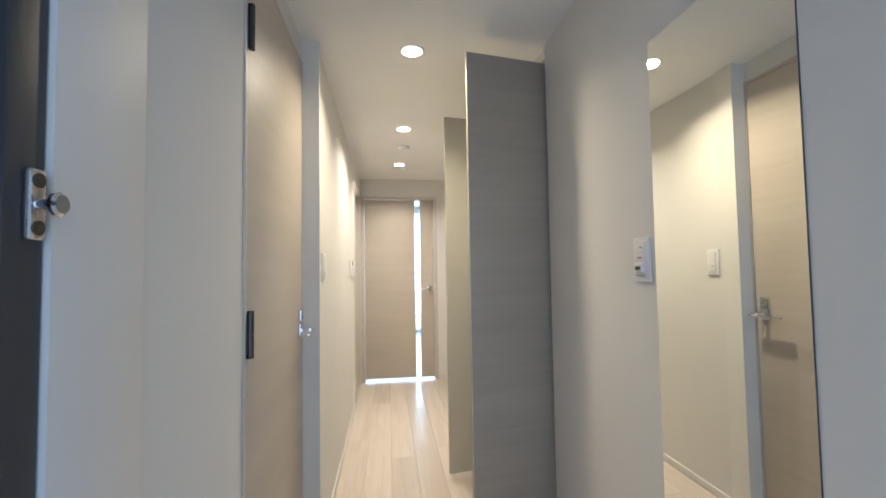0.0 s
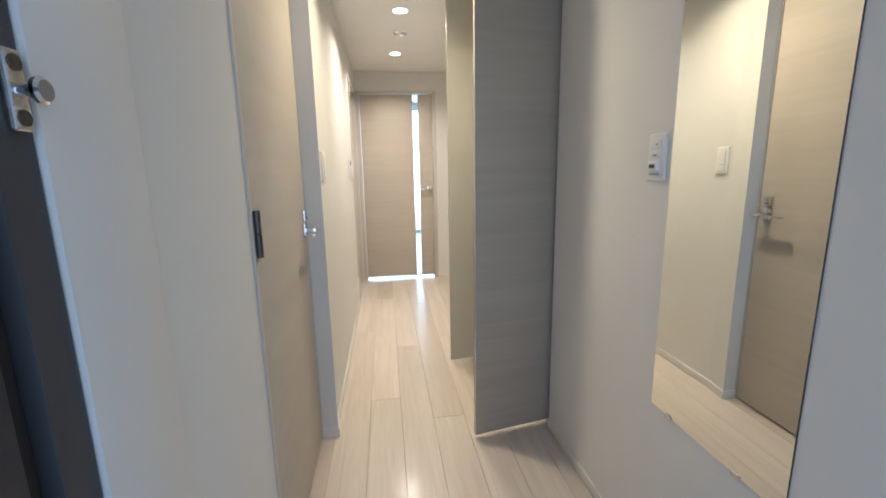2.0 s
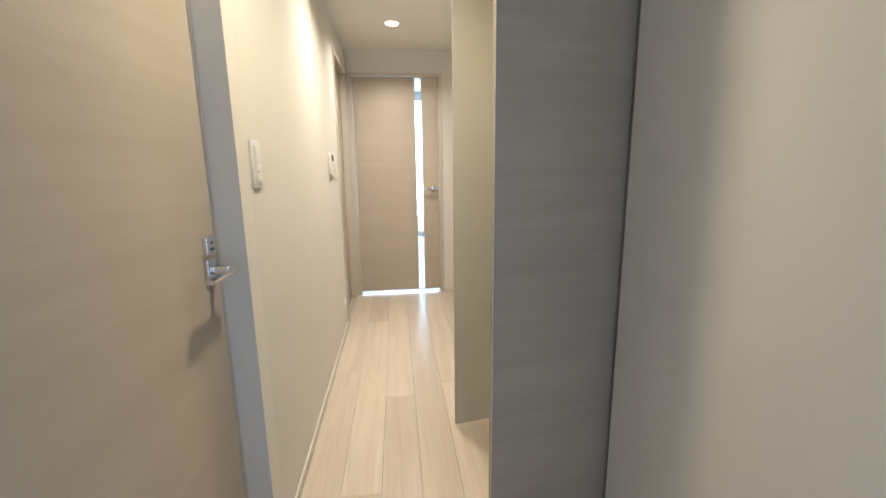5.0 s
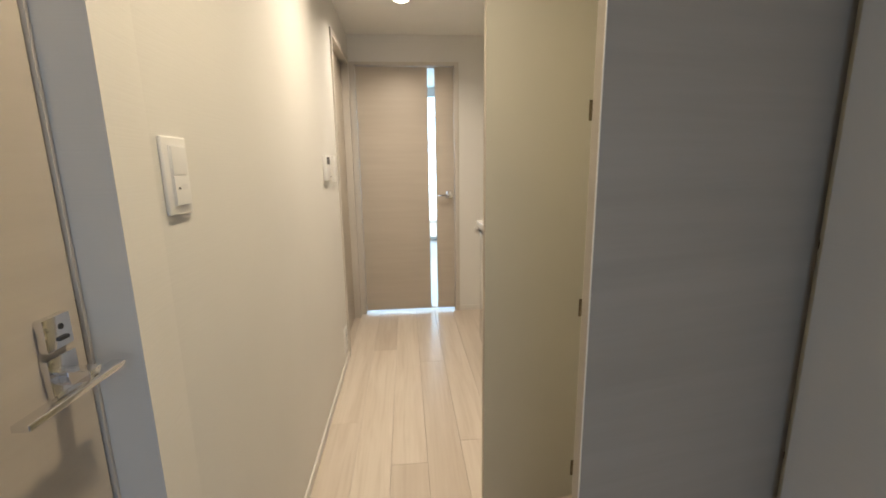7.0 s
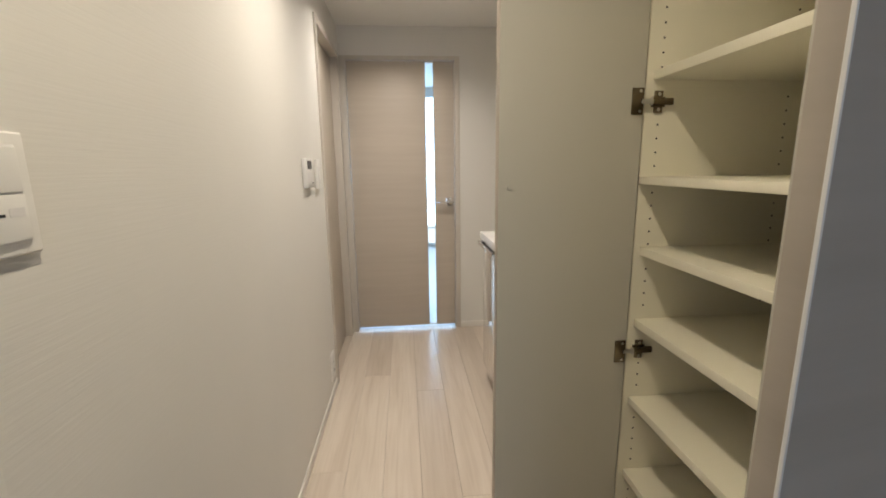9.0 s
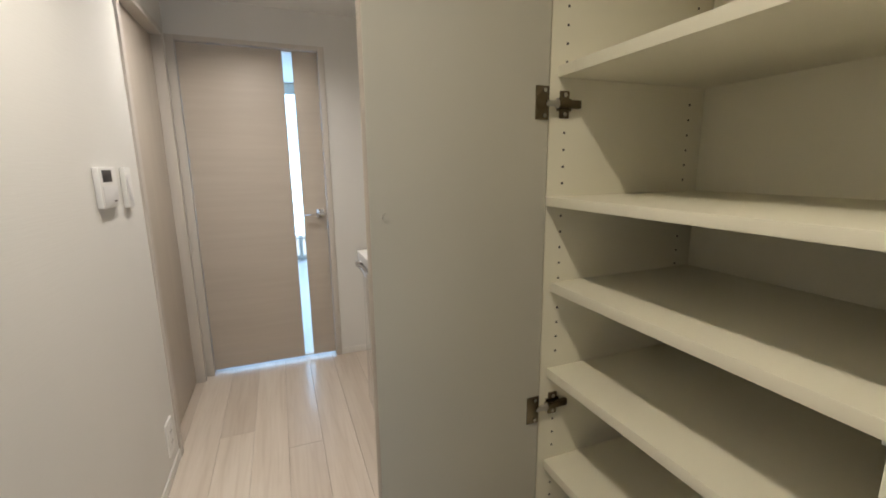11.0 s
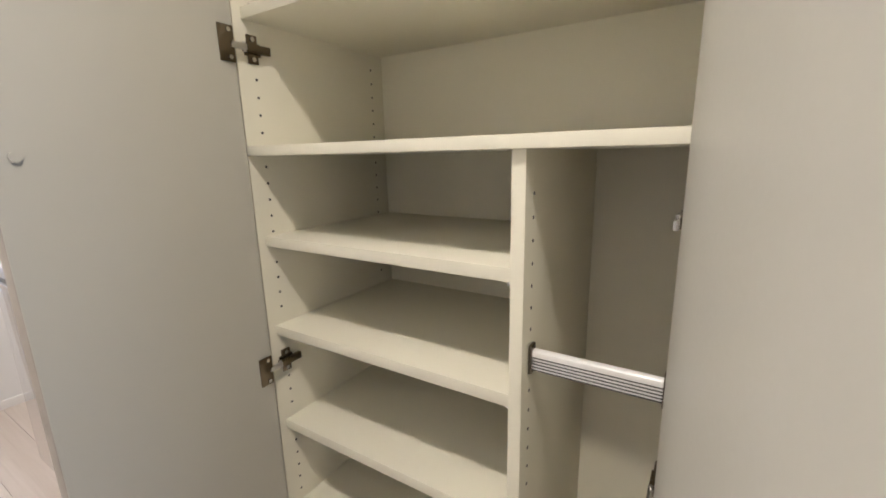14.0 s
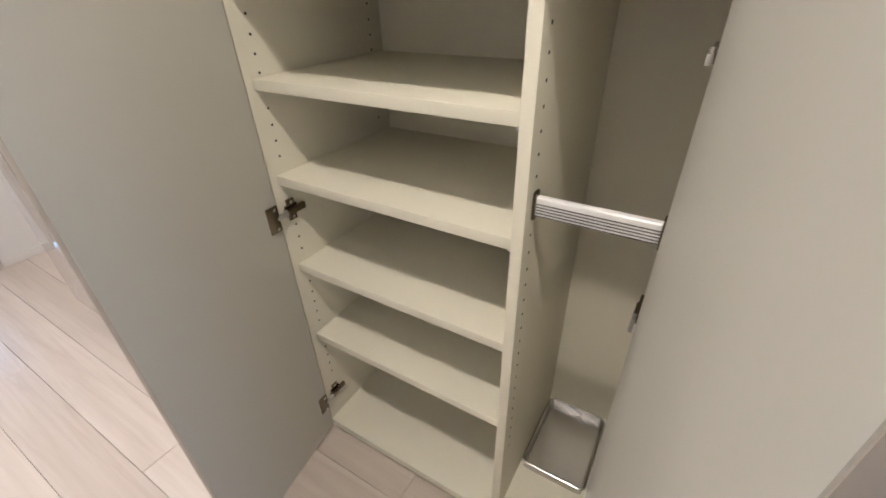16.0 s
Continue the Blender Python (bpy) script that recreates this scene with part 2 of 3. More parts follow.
solid("wall_closet_head", box(RW + 0.005, CLB + 0.02, CL0 - 0.02, CL1 + 0.02, 2.143, CEIL), M_WALL, "off-white strip of wall above the closet", "wall")
solid("wall_closet_far", box(RW, 1.37, CL1 + 0.022, CL1 + 0.10, 0, CEIL), M_WALL, "off-white wall between closet and kitchen", "wall")
solid("wall_kitchen_back", box(KX, KX + 0.12, CL1 + 0.10, END, 0, CEIL), M_WALL, "off-white wall behind the kitchen counter", "wall")
solid("wall_end_right", box(0.586, 1.365, END, END + 0.12, 0, CEIL), M_WALL, "off-white wall beside the end door", "wall")
solid("wall_end_head", box(-0.250, 0.586, END, END + 0.12, 2.005, CEIL), M_WALL, "off-white wall above the end door", "wall")
solid("wall_end_left", box(-0.46, -0.250, END, END + 0.12, 0, CEIL), M_WALL, "off-white sliver of wall beside the end door", "wall")
solid("wall_side_room", box(-0.50, -0.462, 0.4, END, 0, CEIL), M_WALL, "plain wall behind the side doors", "wall")
solid("ceiling", box(-0.5, 1.37, 0.05, END + 0.12, CEIL, CEIL + 0.1), M_CEIL, "matt off-white papered corridor ceiling", "ceiling")

# room beyond the end door, with its window
solid("wall_room_left", box(-1.6, -1.5, END + 0.12, 8.2, 0, 2.4), M_WALL, "white wall of the room beyond", "wall")
solid("wall_room_right", box(2.4, 2.5, END + 0.12, 8.2, 0, 2.4), M_WALL, "white wall of the room beyond", "wall")
solid("wall_room_near", join(box(-1.5, -0.46, END, END + 0.12, 0, 2.4), box(1.365, 2.4, END, END + 0.12, 0, 2.4)), M_WALL, "white wall of the room beyond", "wall")
solid("ceiling_room", box(-1.6, 2.5, END + 0.12, 8.2, 2.4, 2.5), M_CEIL, "white ceiling of the room beyond", "ceiling")
solid("wall_room_window", join(box(-1.5, -0.65, 8.1, 8.2, 0, 2.4), box(1.65, 2.4, 8.1, 8.2, 0, 2.4), box(-0.65, 1.65, 8.1, 8.2, 2.2, 2.4)), M_WALL, "white wall round the tall window", "wall")
solid("floor_room", box(-1.6, 2.5, END + 0.06, 8.2, -0.1, 0.0), M_COUNTER, "pale floor of the bright room beyond", "floor")
win = thing("window_1", pose(0.5, 8.12, 0), "tall bright window with white aluminium frame", "window", kind="structure")
for a, b in ((-1.15, -1.10), (-0.025, 0.025), (1.10, 1.15)):
    part("window_frame", box(a, b, 0, 0.05, 0, 2.2, 0.004), M_ALU, win)
for a, b in ((0, 0.05), (1.62, 1.68), (2.14, 2.2)):
    part("window_rail", box(-1.1, 1.1, 0.003, 0.047, a, b, 0.004), M_ALU, win)
for a in (-1.1, 0.025):
    p = part("pane", box(a, a + 1.075, 0.02, 0.026, 0.05, 2.14), M_GLASS, win)
    p.visible_shadow = False
for z, h in ((1.10, 0.014), (0.40, 0.012), (0.29, 0.012)):
    part("glazing_bar", box(-1.1, 1.1, 0.005, 0.045, z, z + h, 0.002), M_HOOD, win, "thin grey glazing bar")
for z in (1.86, 2.04):
    part("glazing_bar", box(-1.1, 1.1, 0.005, 0.045, z, z + 0.025, 0.002), M_ALU, win)
# sheet with added glow in place of the daylight falling on it
solid("backdrop_glow", box(-4, 5, 9.6, 9.62, -0.5, 1.55), M_DAYGLOW, "white balcony screen outside the window, its daylight added as glow", "backdrop")
solid("backdrop_distance", box(-12, 13, 14, 14.02, -2, 8), M_SKYBLUE, "pale blue sky beyond the window", "backdrop")


# ---- floor of separate boards ----
floor = solid("floor", box(-0.46, 1.37, HALL0 - 0.02, END + 0.06, -0.12, -0.012), M_JOINT, "pale maple floorboards running along the corridor", "floor")
BW = 0.1545
edges = [-0.098 + BW * i for i in range(-3, 10)]
board_meshes = {}


def board(x0, x1, y0, y1):
    key = (round(x1 - x0, 3), round(y1 - y0, 3))
    if key not in board_meshes:
        bm = box(0, x1 - x0, 0, y1 - y0, -0.0115, 0.0)
        top = [e for e in bm.edges if all(v.co.z > -0.001 for v in e.verts)]
        bmesh.ops.bevel(bm, geom=top, offset=0.0010, segments=1, affect="EDGES")
        me = bpy.data.meshes.new("floorboard")
        bm.to_mesh(me)
        bm.free()
        me.materials.append(M_FLOOR)
        board_meshes[key] = me
    ob = new("floorboard", board_meshes[key])
    ob.location = (x0, y0, 0)
    ob.parent = floor


JOINTS = [(1.25, 3.05), (2.24, 3.97), (1.31, 3.12), (2.13, 3.93), (0.98, 2.80), (1.92, 3.73), (1.12, 2.93)]
for i, (a, b) in enumerate(zip(edges, edges[1:])):
    a, b = max(a, -0.459), min(b, 1.244)
    if b - a < 0.01:
        continue
    ys = [HALL0, *JOINTS[i % 7], END + 0.055]
    for c, d in zip(ys, ys[1:]):
        board(a + 0.0005, b - 0.0005, c + 0.0004, d - 0.0004)

# entrance: lower tiled floor, step edge, steel frame, outside
solid("entrance_floor", box(-1.2, 1.6, -1.6, HALL0 - 0.02, -0.12, -0.02), M_TILE, "grey entrance tile floor", "floor")
solid("wall_entrance_side", box(RW + 0.01, RW + 0.12, -0.10, 0.05, 0, CEIL), M_POST, "dark steel entrance frame jamb", "frame")
solid("entrance_head", box(-0.5, RW + 0.12, -0.1, 0.05, 2.05, CEIL + 0.1), M_POST, "dark steel entrance frame head", "frame")
solid("entrance_ceiling", box(-1.2, 1.6, -1.6, -0.1, 2.3, 2.4), M_CEIL, "ceiling of the outside landing", "ceiling")
solid("landing_wall", box(-1.2, 1.6, -1.7, -1.6, -0.1, 1.1), M_CONCRETE, "grey concrete parapet of the landing", "wall")
solid("landing_side", join(box(-1.3, -1.2, -1.7, 0.1, -0.1, 2.4), box(1.6, 1.7, -1.7, 0.1, -0.1, 2.4), box(0.866, 1.6, 0.0, 0.1, -0.1, 2.4), box(-1.2, -0.5, 0.0, 0.1, -0.1, 2.4)), M_CONCRETE, "grey outside wall of the landing", "wall")
post = thing("entrance_frame", pose(LREC, 0, 0), "charcoal steel entrance frame jamb with a door guard stud", "door frame", kind="structure")
part("jamb", box(-0.12, 0.006, 0.462, HALL0 - 0.002, 0, CEIL, 0.003), M_POST, post)
part("weather_strip", box(-0.12, -0.012, 0.434, 0.460, 0, CEIL, 0.003), M_GAP, post)
part("outer_jamb", box(-0.12, 0.002, -0.10, 0.432, 0, CEIL, 0.003), M_NAVY, post)
part("inner_lining", box(-0.02, 0.012, HALL0, 0.682, 0, CEIL, 0.003), M_TRIM, post, "white painted lining strip beside the frame")
guard = thing("door_guard", pose(LREC + 0.006, 0.492, 1.284), "satin metal door guard plate with a round stud", "door guard")
part("plate", box(0, 0.008, -0.0105, 0.0105, -0.036, 0.036, 0.004, 3), M_SATIN, guard)
part("stud", rod((0.008, 0, 0), (0.022, 0, 0), 0.0062), M_CHROME, guard)
part("knob", join(rod((0.020, 0, 0), (0.0235, 0, 0), 0.0085, 24, 0.0122), rod((0.0235, 0, 0), (0.0275, 0, 0), 0.0122, 24, 0.0125), rod((0.0275, 0, 0), (0.030, 0, 0), 0.0125, 24, 0.0095)), M_CHROME, guard)
for dz in (-0.024, 0.024):
    part("screw", join(rod((0.0075, 0, dz), (0.009, 0, dz), 0.0075), rod((0.009, 0, dz), (0.0096, 0, dz), 0.003)), M_GREYMETAL, guard)

# skirting
for a in ((LW, LW + 0.007, REV + 0.12, 3.850), (LREC, LREC + 0.007, 0.685, 1.128)):
    solid("baseboard", box(*a, 0, 0.045, 0.002), M_TRIM, "slim off-white skirting board", "baseboard")
solid("baseboard", reveal_piece(LW, LW + 0.007, REV, REV + 0.1195, 0.045), M_TRIM, "slim off-white skirting behind the wall corner", "baseboard")
solid("baseboard", box(LREC + 0.007, REVX + 0.007, REV - 0.007, REV, 0, 0.045, 0.002), M_TRIM, "slim off-white skirting at the wall corner", "baseboard")
solid("baseboard", box(RW - 0.007, RW, 0.06, CL0 - 0.038, 0, 0.045, 0.002), M_TRIM, "slim off-white skirting board", "baseboard")
solid("baseboard", box(0.59, KX, END - 0.007, END, 0, 0.045, 0.002), M_TRIM, "slim off-white skirting board", "baseboard")


# ---- lever handles ----
def lever(parent, m, reach=0.12, lock=True, fin=0.048):
    """Square chrome rose with lever and a thumb-turn plate; x stands off the door, the lever runs along -y."""
    def put(name, bm, mat, label="", under=None):
        return part(name, turned(bm, m), mat, under or parent, label)
    put("rose", box(0, 0.010, -0.024, 0.024, -0.027, 0.027, 0.003), M_CHROME, "square chrome rose")
    put("neck", box(0.009, fin, -0.011, 0.011, -0.012, 0.006, 0.002), M_CHROME)
    put("handle", box(fin - 0.008, fin + 0.012, -reach, 0.040, -0.010, -0.001, 0.0025, 3), M_CHROME, "flat chrome lever handle")
    if lock:
        lock_plate = put("lock_plate", box(0, 0.012, -0.022, 0.022, 0.036, 0.080, 0.003), M_CHROME, "square chrome lock plate")
        put("keyhole", join(rod((0.0115, 0.004, 0.064), (0.0128, 0.004, 0.064), 0.004), box(0.0115, 0.0150, -0.004, 0.012, 0.046, 0.051, 0.001)), M_GREYMETAL, "grey thumb turn", lock_plate)


# ---- tall hinged door on the left ----
d1 = thing("door_1", pose(LREC, 1.112, 0), "tall beige wood-grain hinged door, closed, in its casing", "door", kind="structure")
part("casing_near", box(-0.11, 0.006, 0.018, 0.033, 0, 2.105, 0.002), M_CASE, d1)
part("casing_far", box(-0.11, 0.008, 0.727, 0.7335, 0, 2.105, 0.002), M_CASE, d1)
part("casing_head", box(-0.11, 0.004, 0.033, 0.727, 2.090, 2.105, 0.002), M_CASE, d1)
part("stop", box(-0.11, -0.055, 0.033, 0.726, 0, 2.088), M_GAP, d1)
leaf = part("leaf", box(-0.032, 0.004, 0.037, 0.724, 0.010, 2.086, 0.002), M_DOOR, d1)
for z in (0.19, 1.052, 1.855):
    part("hinge", join(rod((0.011, 0.046, z - 0.060), (0.011, 0.046, z - 0.0012), 0.0088), rod((0.011, 0.046, z + 0.0012), (0.011, 0.046, z + 0.060), 0.0088), box(0.000, 0.011, 0.038, 0.060, z - 0.056, z + 0.056, 0.001)), M_GREYMETAL, d1, "grey metal door hinge")
lever(d1, pose(0.004, 0.673, 0.975), 0.118)
part("strike_plate", box(-0.003, 0.002, 0.7245, 0.7268, 0.93, 1.06), M_GREYMETAL, d1)

# ---- door with the glass slit at the end ----
d2 = thing("door_2", pose(0, END, 0), "beige wood-grain door with a tall clear glass slit, closed", "door", kind="structure")
part("casing_left", box(-0.250, -0.208, -0.008, 0.11, 0, 2.004, 0.002), M_CASE, d2)
part("casing_right", box(0.550, 0.586, -0.008, 0.11, 0, 2.004, 0.002), M_CASE, d2)
part("casing_head", box(-0.208, 0.550, -0.008, 0.11, 1.978, 2.004, 0.002), M_CASE, d2)
part("leaf", box(-0.204, 0.343, 0.012, 0.046, 0.026, 1.973, 0.0015), M_DOOR, d2)
part("leaf_strip", box(0.400, 0.546, 0.012, 0.046, 0.026, 1.973, 0.0015), M_DOOR, d2)
part("leaf_rail", join(box(0.343, 0.400, 0.014, 0.044, 0.026, 0.034), box(0.343, 0.400, 0.014, 0.044, 1.966, 1.973)), M_CASE, d2)
pane = part("pane", box(0.343, 0.400, 0.026, 0.030, 0.034, 1.966), M_GLASS, d2)
pane.visible_shadow = False
lever(d2, pose(0.502, 0.012, 0.994, 0, 0, -90) @ Matrix.Diagonal((1, 1, 1, 1)), 0.10, lock=False, fin=0.04)

# ---- door in the left wall, near the end ----
d3 = thing("door_3", pose(LW, 3.852, 0), "beige wood-grain side door, closed, in a raised casing", "door", kind="structure")
part("casing_near", box(-0.12, 0.010, 0, 0.040, 0, 2.010, 0.002), M_CASE, d3)
part("casing_far", box(-0.12, 0.006, 0.730, 0.765, 0, 2.010, 0.002), M_CASE, d3)
part("casing_head", box(-0.12, 0.008, 0.040, 0.730, 1.975, 2.010, 0.002), M_CASE, d3)
part("leaf", box(-0.075, -0.045, 0.044, 0.726, 0.008, 1.971, 0.0015), M_DOORY, d3)
part("gap", box(-0.12, -0.076, 0.041, 0.729, 0.0, 1.974), M_GAP, d3)


# ---- ceiling fittings ----
def downlight(x, y):
    d = thing("downlight", pose(x, y, CEIL), "small round recessed ceiling downlight, lit warm white", "downlight", "ceiling downlights")
    part("trim_ring", lathe([(0.056, 0), (0.056, -0.003), (0.052, -0.0055), (0.046, -0.005), (0.044, 0)], 40), M_PLASTIC, d)
    part("lens", lathe([(0.043, -0.002), (0.043, -0.0058), (0.03, -0.0075), (0.001, -0.008)], 32), M_LENS, d, "glowing frosted lens")
    return d


for lx, ly in LAMPS:
    downlight(lx, ly)
det = thing("smoke_detector", pose(0.183, 3.40, CEIL), "small round white ceiling sensor", "detector")
part("body", lathe([(0.048, 0), (0.048, -0.008), (0.040, -0.02), (0.020, -0.026), (0.001, -0.026)], 32), M_PLASTIC, det)

# ---- mirror ----
mir = thing("wall_mirror", pose(RW, 0.640, 0.550), "tall frameless wall mirror on the off-white wall", "mirror")
part("glass", box(-0.0026, -0.0014, 0.0, 0.404, 0.0, 1.257), M_MIRROR, mir)
part("backing", box(-0.0013, -0.0001, -0.0012, 0.4052, -0.0012, 1.2582), M_GREYMETAL, mir, "thin dark edge of the mirror")
for _y in (0.1, 0.32):
    part("clip", box(-0.0055, -0.0027, _y, _y + 0.02, -0.006, 0.006, 0.001), M_CHROME, mir)


# ---- switches and small wall devices ----
def switch(m, name, label, rows):
    """A white wide-key plate; x stands off the wall, y runs along it; rows are key spans in z."""
    s = thing(name, m, label, "light switch")
    part("plate", box(0, 0.008, -0.036, 0.036, -0.061, 0.061, 0.004, 3), M_PLASTIC, s)
    part("inner_frame", box(0.0075, 0.0095, -0.022, 0.022, -0.048, 0.048, 0.001), M_BUTTON, s)
    for z0, z1 in rows:
        part("key", box(0.009, 0.0125, -0.020, 0.020, z0, z1, 0.0012), M_PLASTIC, s)
    return s


s1 = switch(pose(LW, 2.022, 1.224) @ Matrix.Diagonal((1, 1.1, 1.1, 1)), "light_switch", "white two-key light switch on the corridor wall", [(0.002, 0.046), (-0.046, 0.0)])
part("indicator", box(0.0123, 0.0130, -0.012, -0.006, -0.021, -0.018), M_DARK, s1)
part("name_slot", box(0.0120, 0.0128, -0.001, 0.016, -0.022, -0.013), M_BUTTON, s1)
s2 = switch(pose(RW, 1.100, 1.228, 0, 0, 180), "sensor_switch", "white sensor light switch beside the mirror", [(0.020, 0.046), (0.002, 0.018), (-0.038, -0.006)])
part("indicator", box(0.0123, 0.0131, 0.004, 0.010, 0.032, 0.035), M_DARK, s2)
part("lettering", box(0.0122, 0.0128, -0.010, 0.010, 0.004, 0.007), M_GREYMETAL, s2)
part("sensor_housing", box(0.011, 0.020, -0.018, 0.018, -0.034, -0.012, 0.003), M_PLASTIC, s2)
part("sensor_window", box(0.0195, 0.0206, -0.010, 0.014, -0.028, -0.018, 0.0004), M_GREYMETAL, s2, "dark grey sensor window")
part("slot", box(0.0094, 0.0105, -0.020, 0.020, -0.0445, -0.043), M_DARK, s2)

th = thing("thermostat", pose(LW, 3.470, 1.227) @ Matrix.Diagonal((1, 1.75, 0.84, 1)), "white wall remote control with a small dark display", "thermostat")
part("body", box(0, 0.018, -0.042, 0.042, -0.075, 0.075, 0.004, 3), M_PLASTIC, th)
part("display", box(0.0175, 0.0187, -0.030, 0.015, 0.020, 0.064, 0.0004), M_DARK, th, "dark display")
part("flap", box(0.0178, 0.0195, -0.034, 0.034, -0.066, 0.004, 0.0006), M_BUTTON, th)
part("lettering", box(0.0192, 0.0199, 0.008, 0.026, -0.055, -0.050), M_GREYMETAL, th)
s3 = thing("small_switch", pose(LW, 3.668, 1.22) @ Matrix.Diagonal((1, 1.1, 1.16, 1)), "narrow white switch plate beside the remote control", "switch")
part("plate", box(0, 0.016, -0.030, 0.030, -0.061, 0.061, 0.003), M_PLASTIC, s3)
part("key", box(0.0155, 0.018, -0.018, 0.018, -0.04, 0.04, 0.001), M_BUTTON, s3)
ou = thing("wall_outlet", pose(LW, 3.735, 0.178) @ Matrix.Diagonal((1, 1.2, 1.2, 1)), "white wall outlet plate low beside the door casing", "outlet")
part("plate", box(0, 0.009, -0.036, 0.036, -0.061, 0.061, 0.003), M_PLASTIC, ou)
part("socket", box(0.0085, 0.011, -0.020, 0.020, -0.042, 0.042, 0.001), M_BUTTON, ou)
for dz in (-0.02, 0.02):
    part("slot", join(box(0.0107, 0.0114, -0.008, -0.005, dz - 0.005, dz + 0.005), box(0.0107, 0.0114, 0.005, 0.008, dz - 0.005, dz + 0.005)), M_DARK, ou)


# ---- shoe closet ----
FX = 0.763                      # front edge of its side panels
TOP = 2.138
clo = thing("shoe_closet", pose(0, 0, 0), "cream built-in shoe closet, empty, both doors standing open", "closet")
part("side_far", box(FX, CLB, CL1, CL1 + 0.02, 0.0, TOP, 0.001), M_CREAM, clo)
part("side_near", box(FX, CLB, CL0 - 0.02, CL0, 0.0, TOP, 0.001), M_CREAM, clo)
part("back", box(CLB, CLB + 0.018, CL0 - 0.02, CL1 + 0.02, 0.0, TOP), M_CREAM, clo)
part("top", box(FX, CLB, CL0, CL1, TOP - 0.02, TOP, 0.001), M_CREAM, clo)
part("base", box(FX - 0.004, CLB, CL0, CL1, 0.012, 0.040, 0.0015), M_CREAM, clo)
part("plinth", box(FX + 0.006, CLB, CL0, CL1, 0.0, 0.012), M_GAP, clo)
part("divider", box(0.774, CLB, 1.992, 2.012, 0.040, 1.198, 0.001), M_CREAM, clo)
part("fixed_shelf", box(0.761, CLB, CL0, CL1, 1.198, 1.216, 0.0012), M_CREAM, clo)
for z, x in ((1.444, 0.780), (1.80, 0.780)):
    part("upper_shelf", box(x, CLB - 0.002, CL0 + 0.001, CL1 - 0.001, z, z + 0.021, 0.0012), M_CREAM, clo)
for z in (1.016, 0.821, 0.594, 0.366):
    part("shelf", box(0.779, CLB - 0.002, 2.013, CL1 - 0.001, z, z + 0.021, 0.0015), M_CREAM, clo)


def pin_holes(y0, y1, x, zs):
    bms = []
    for z in zs:
        bms.append(rod((x, y0, z), (x, y1, z), 0.0027, 8))
    return join(*bms)


def steps(z0, z1, gap=0.033):
    return [z0 + gap * i for i in range(int((z1 - z0) / gap) + 1)]


def clear(zs, blocks):
    return [z for z in zs if all(abs(z - b) > w for b, w in blocks)]


HB = [(1.394, 0.034), (0.756, 0.034), (0.135, 0.04), (1.21, 0.02)]
SH = [(z + 0.01, 0.018) for z in (1.016, 0.821, 0.594, 0.366, 1.444, 1.80)]
tagged(part("pin_holes_front", pin_holes(CL1 - 0.0006, CL1 + 0.001, 0.800, clear(steps(0.219, 2.0), HB + SH)), M_DARK, clo, "row of dark shelf pin holes"), kind="stuff")
tagged(part("pin_holes_back", pin_holes(CL1 - 0.0006, CL1 + 0.001, 1.135, clear(steps(0.219, 2.0), [(1.21, 0.02)] + SH)), M_DARK, clo, "row of dark shelf pin holes"), kind="stuff")
tagged(part("pin_holes_divider", pin_holes(1.9914, 1.993, 0.806, steps(0.281, 1.15)), M_DARK, clo, "row of dark shelf pin holes"), kind="stuff")
for z in (1.016, 0.821, 0.594, 0.366):
    for x in (0.790, 1.135):
        part("shelf_pin", rod((x, 2.012, z - 0.004), (x, 2.021, z - 0.004), 0.0045, 10), M_PLASTIC, clo)

# umbrella bar and drip tray in the narrow bay
bar = thing("umbrella_bar", pose(0.806, CL0, 0.895), "ribbed white aluminium hanging bar with metal brackets", "hanging bar")
bm = box(-0.007, 0.007, 0.004, 0.179, -0.0165, 0.0165, 0.005, 3)
part("rail", bm, M_ALU, bar)
for i in range(5):
    z = -0.0135 + i * 0.0048
    part("rib_groove", box(-0.0076, -0.0062, 0.006, 0.176, z - 0.0008, z + 0.0008), M_GREYMETAL, bar)
for y in (0.0005, 0.177):
    part("bracket", box(-0.010, 0.010, y, y + 0.0055, -0.022, 0.024, 0.003, 2), M_HINGE, bar, "bronzed end bracket")


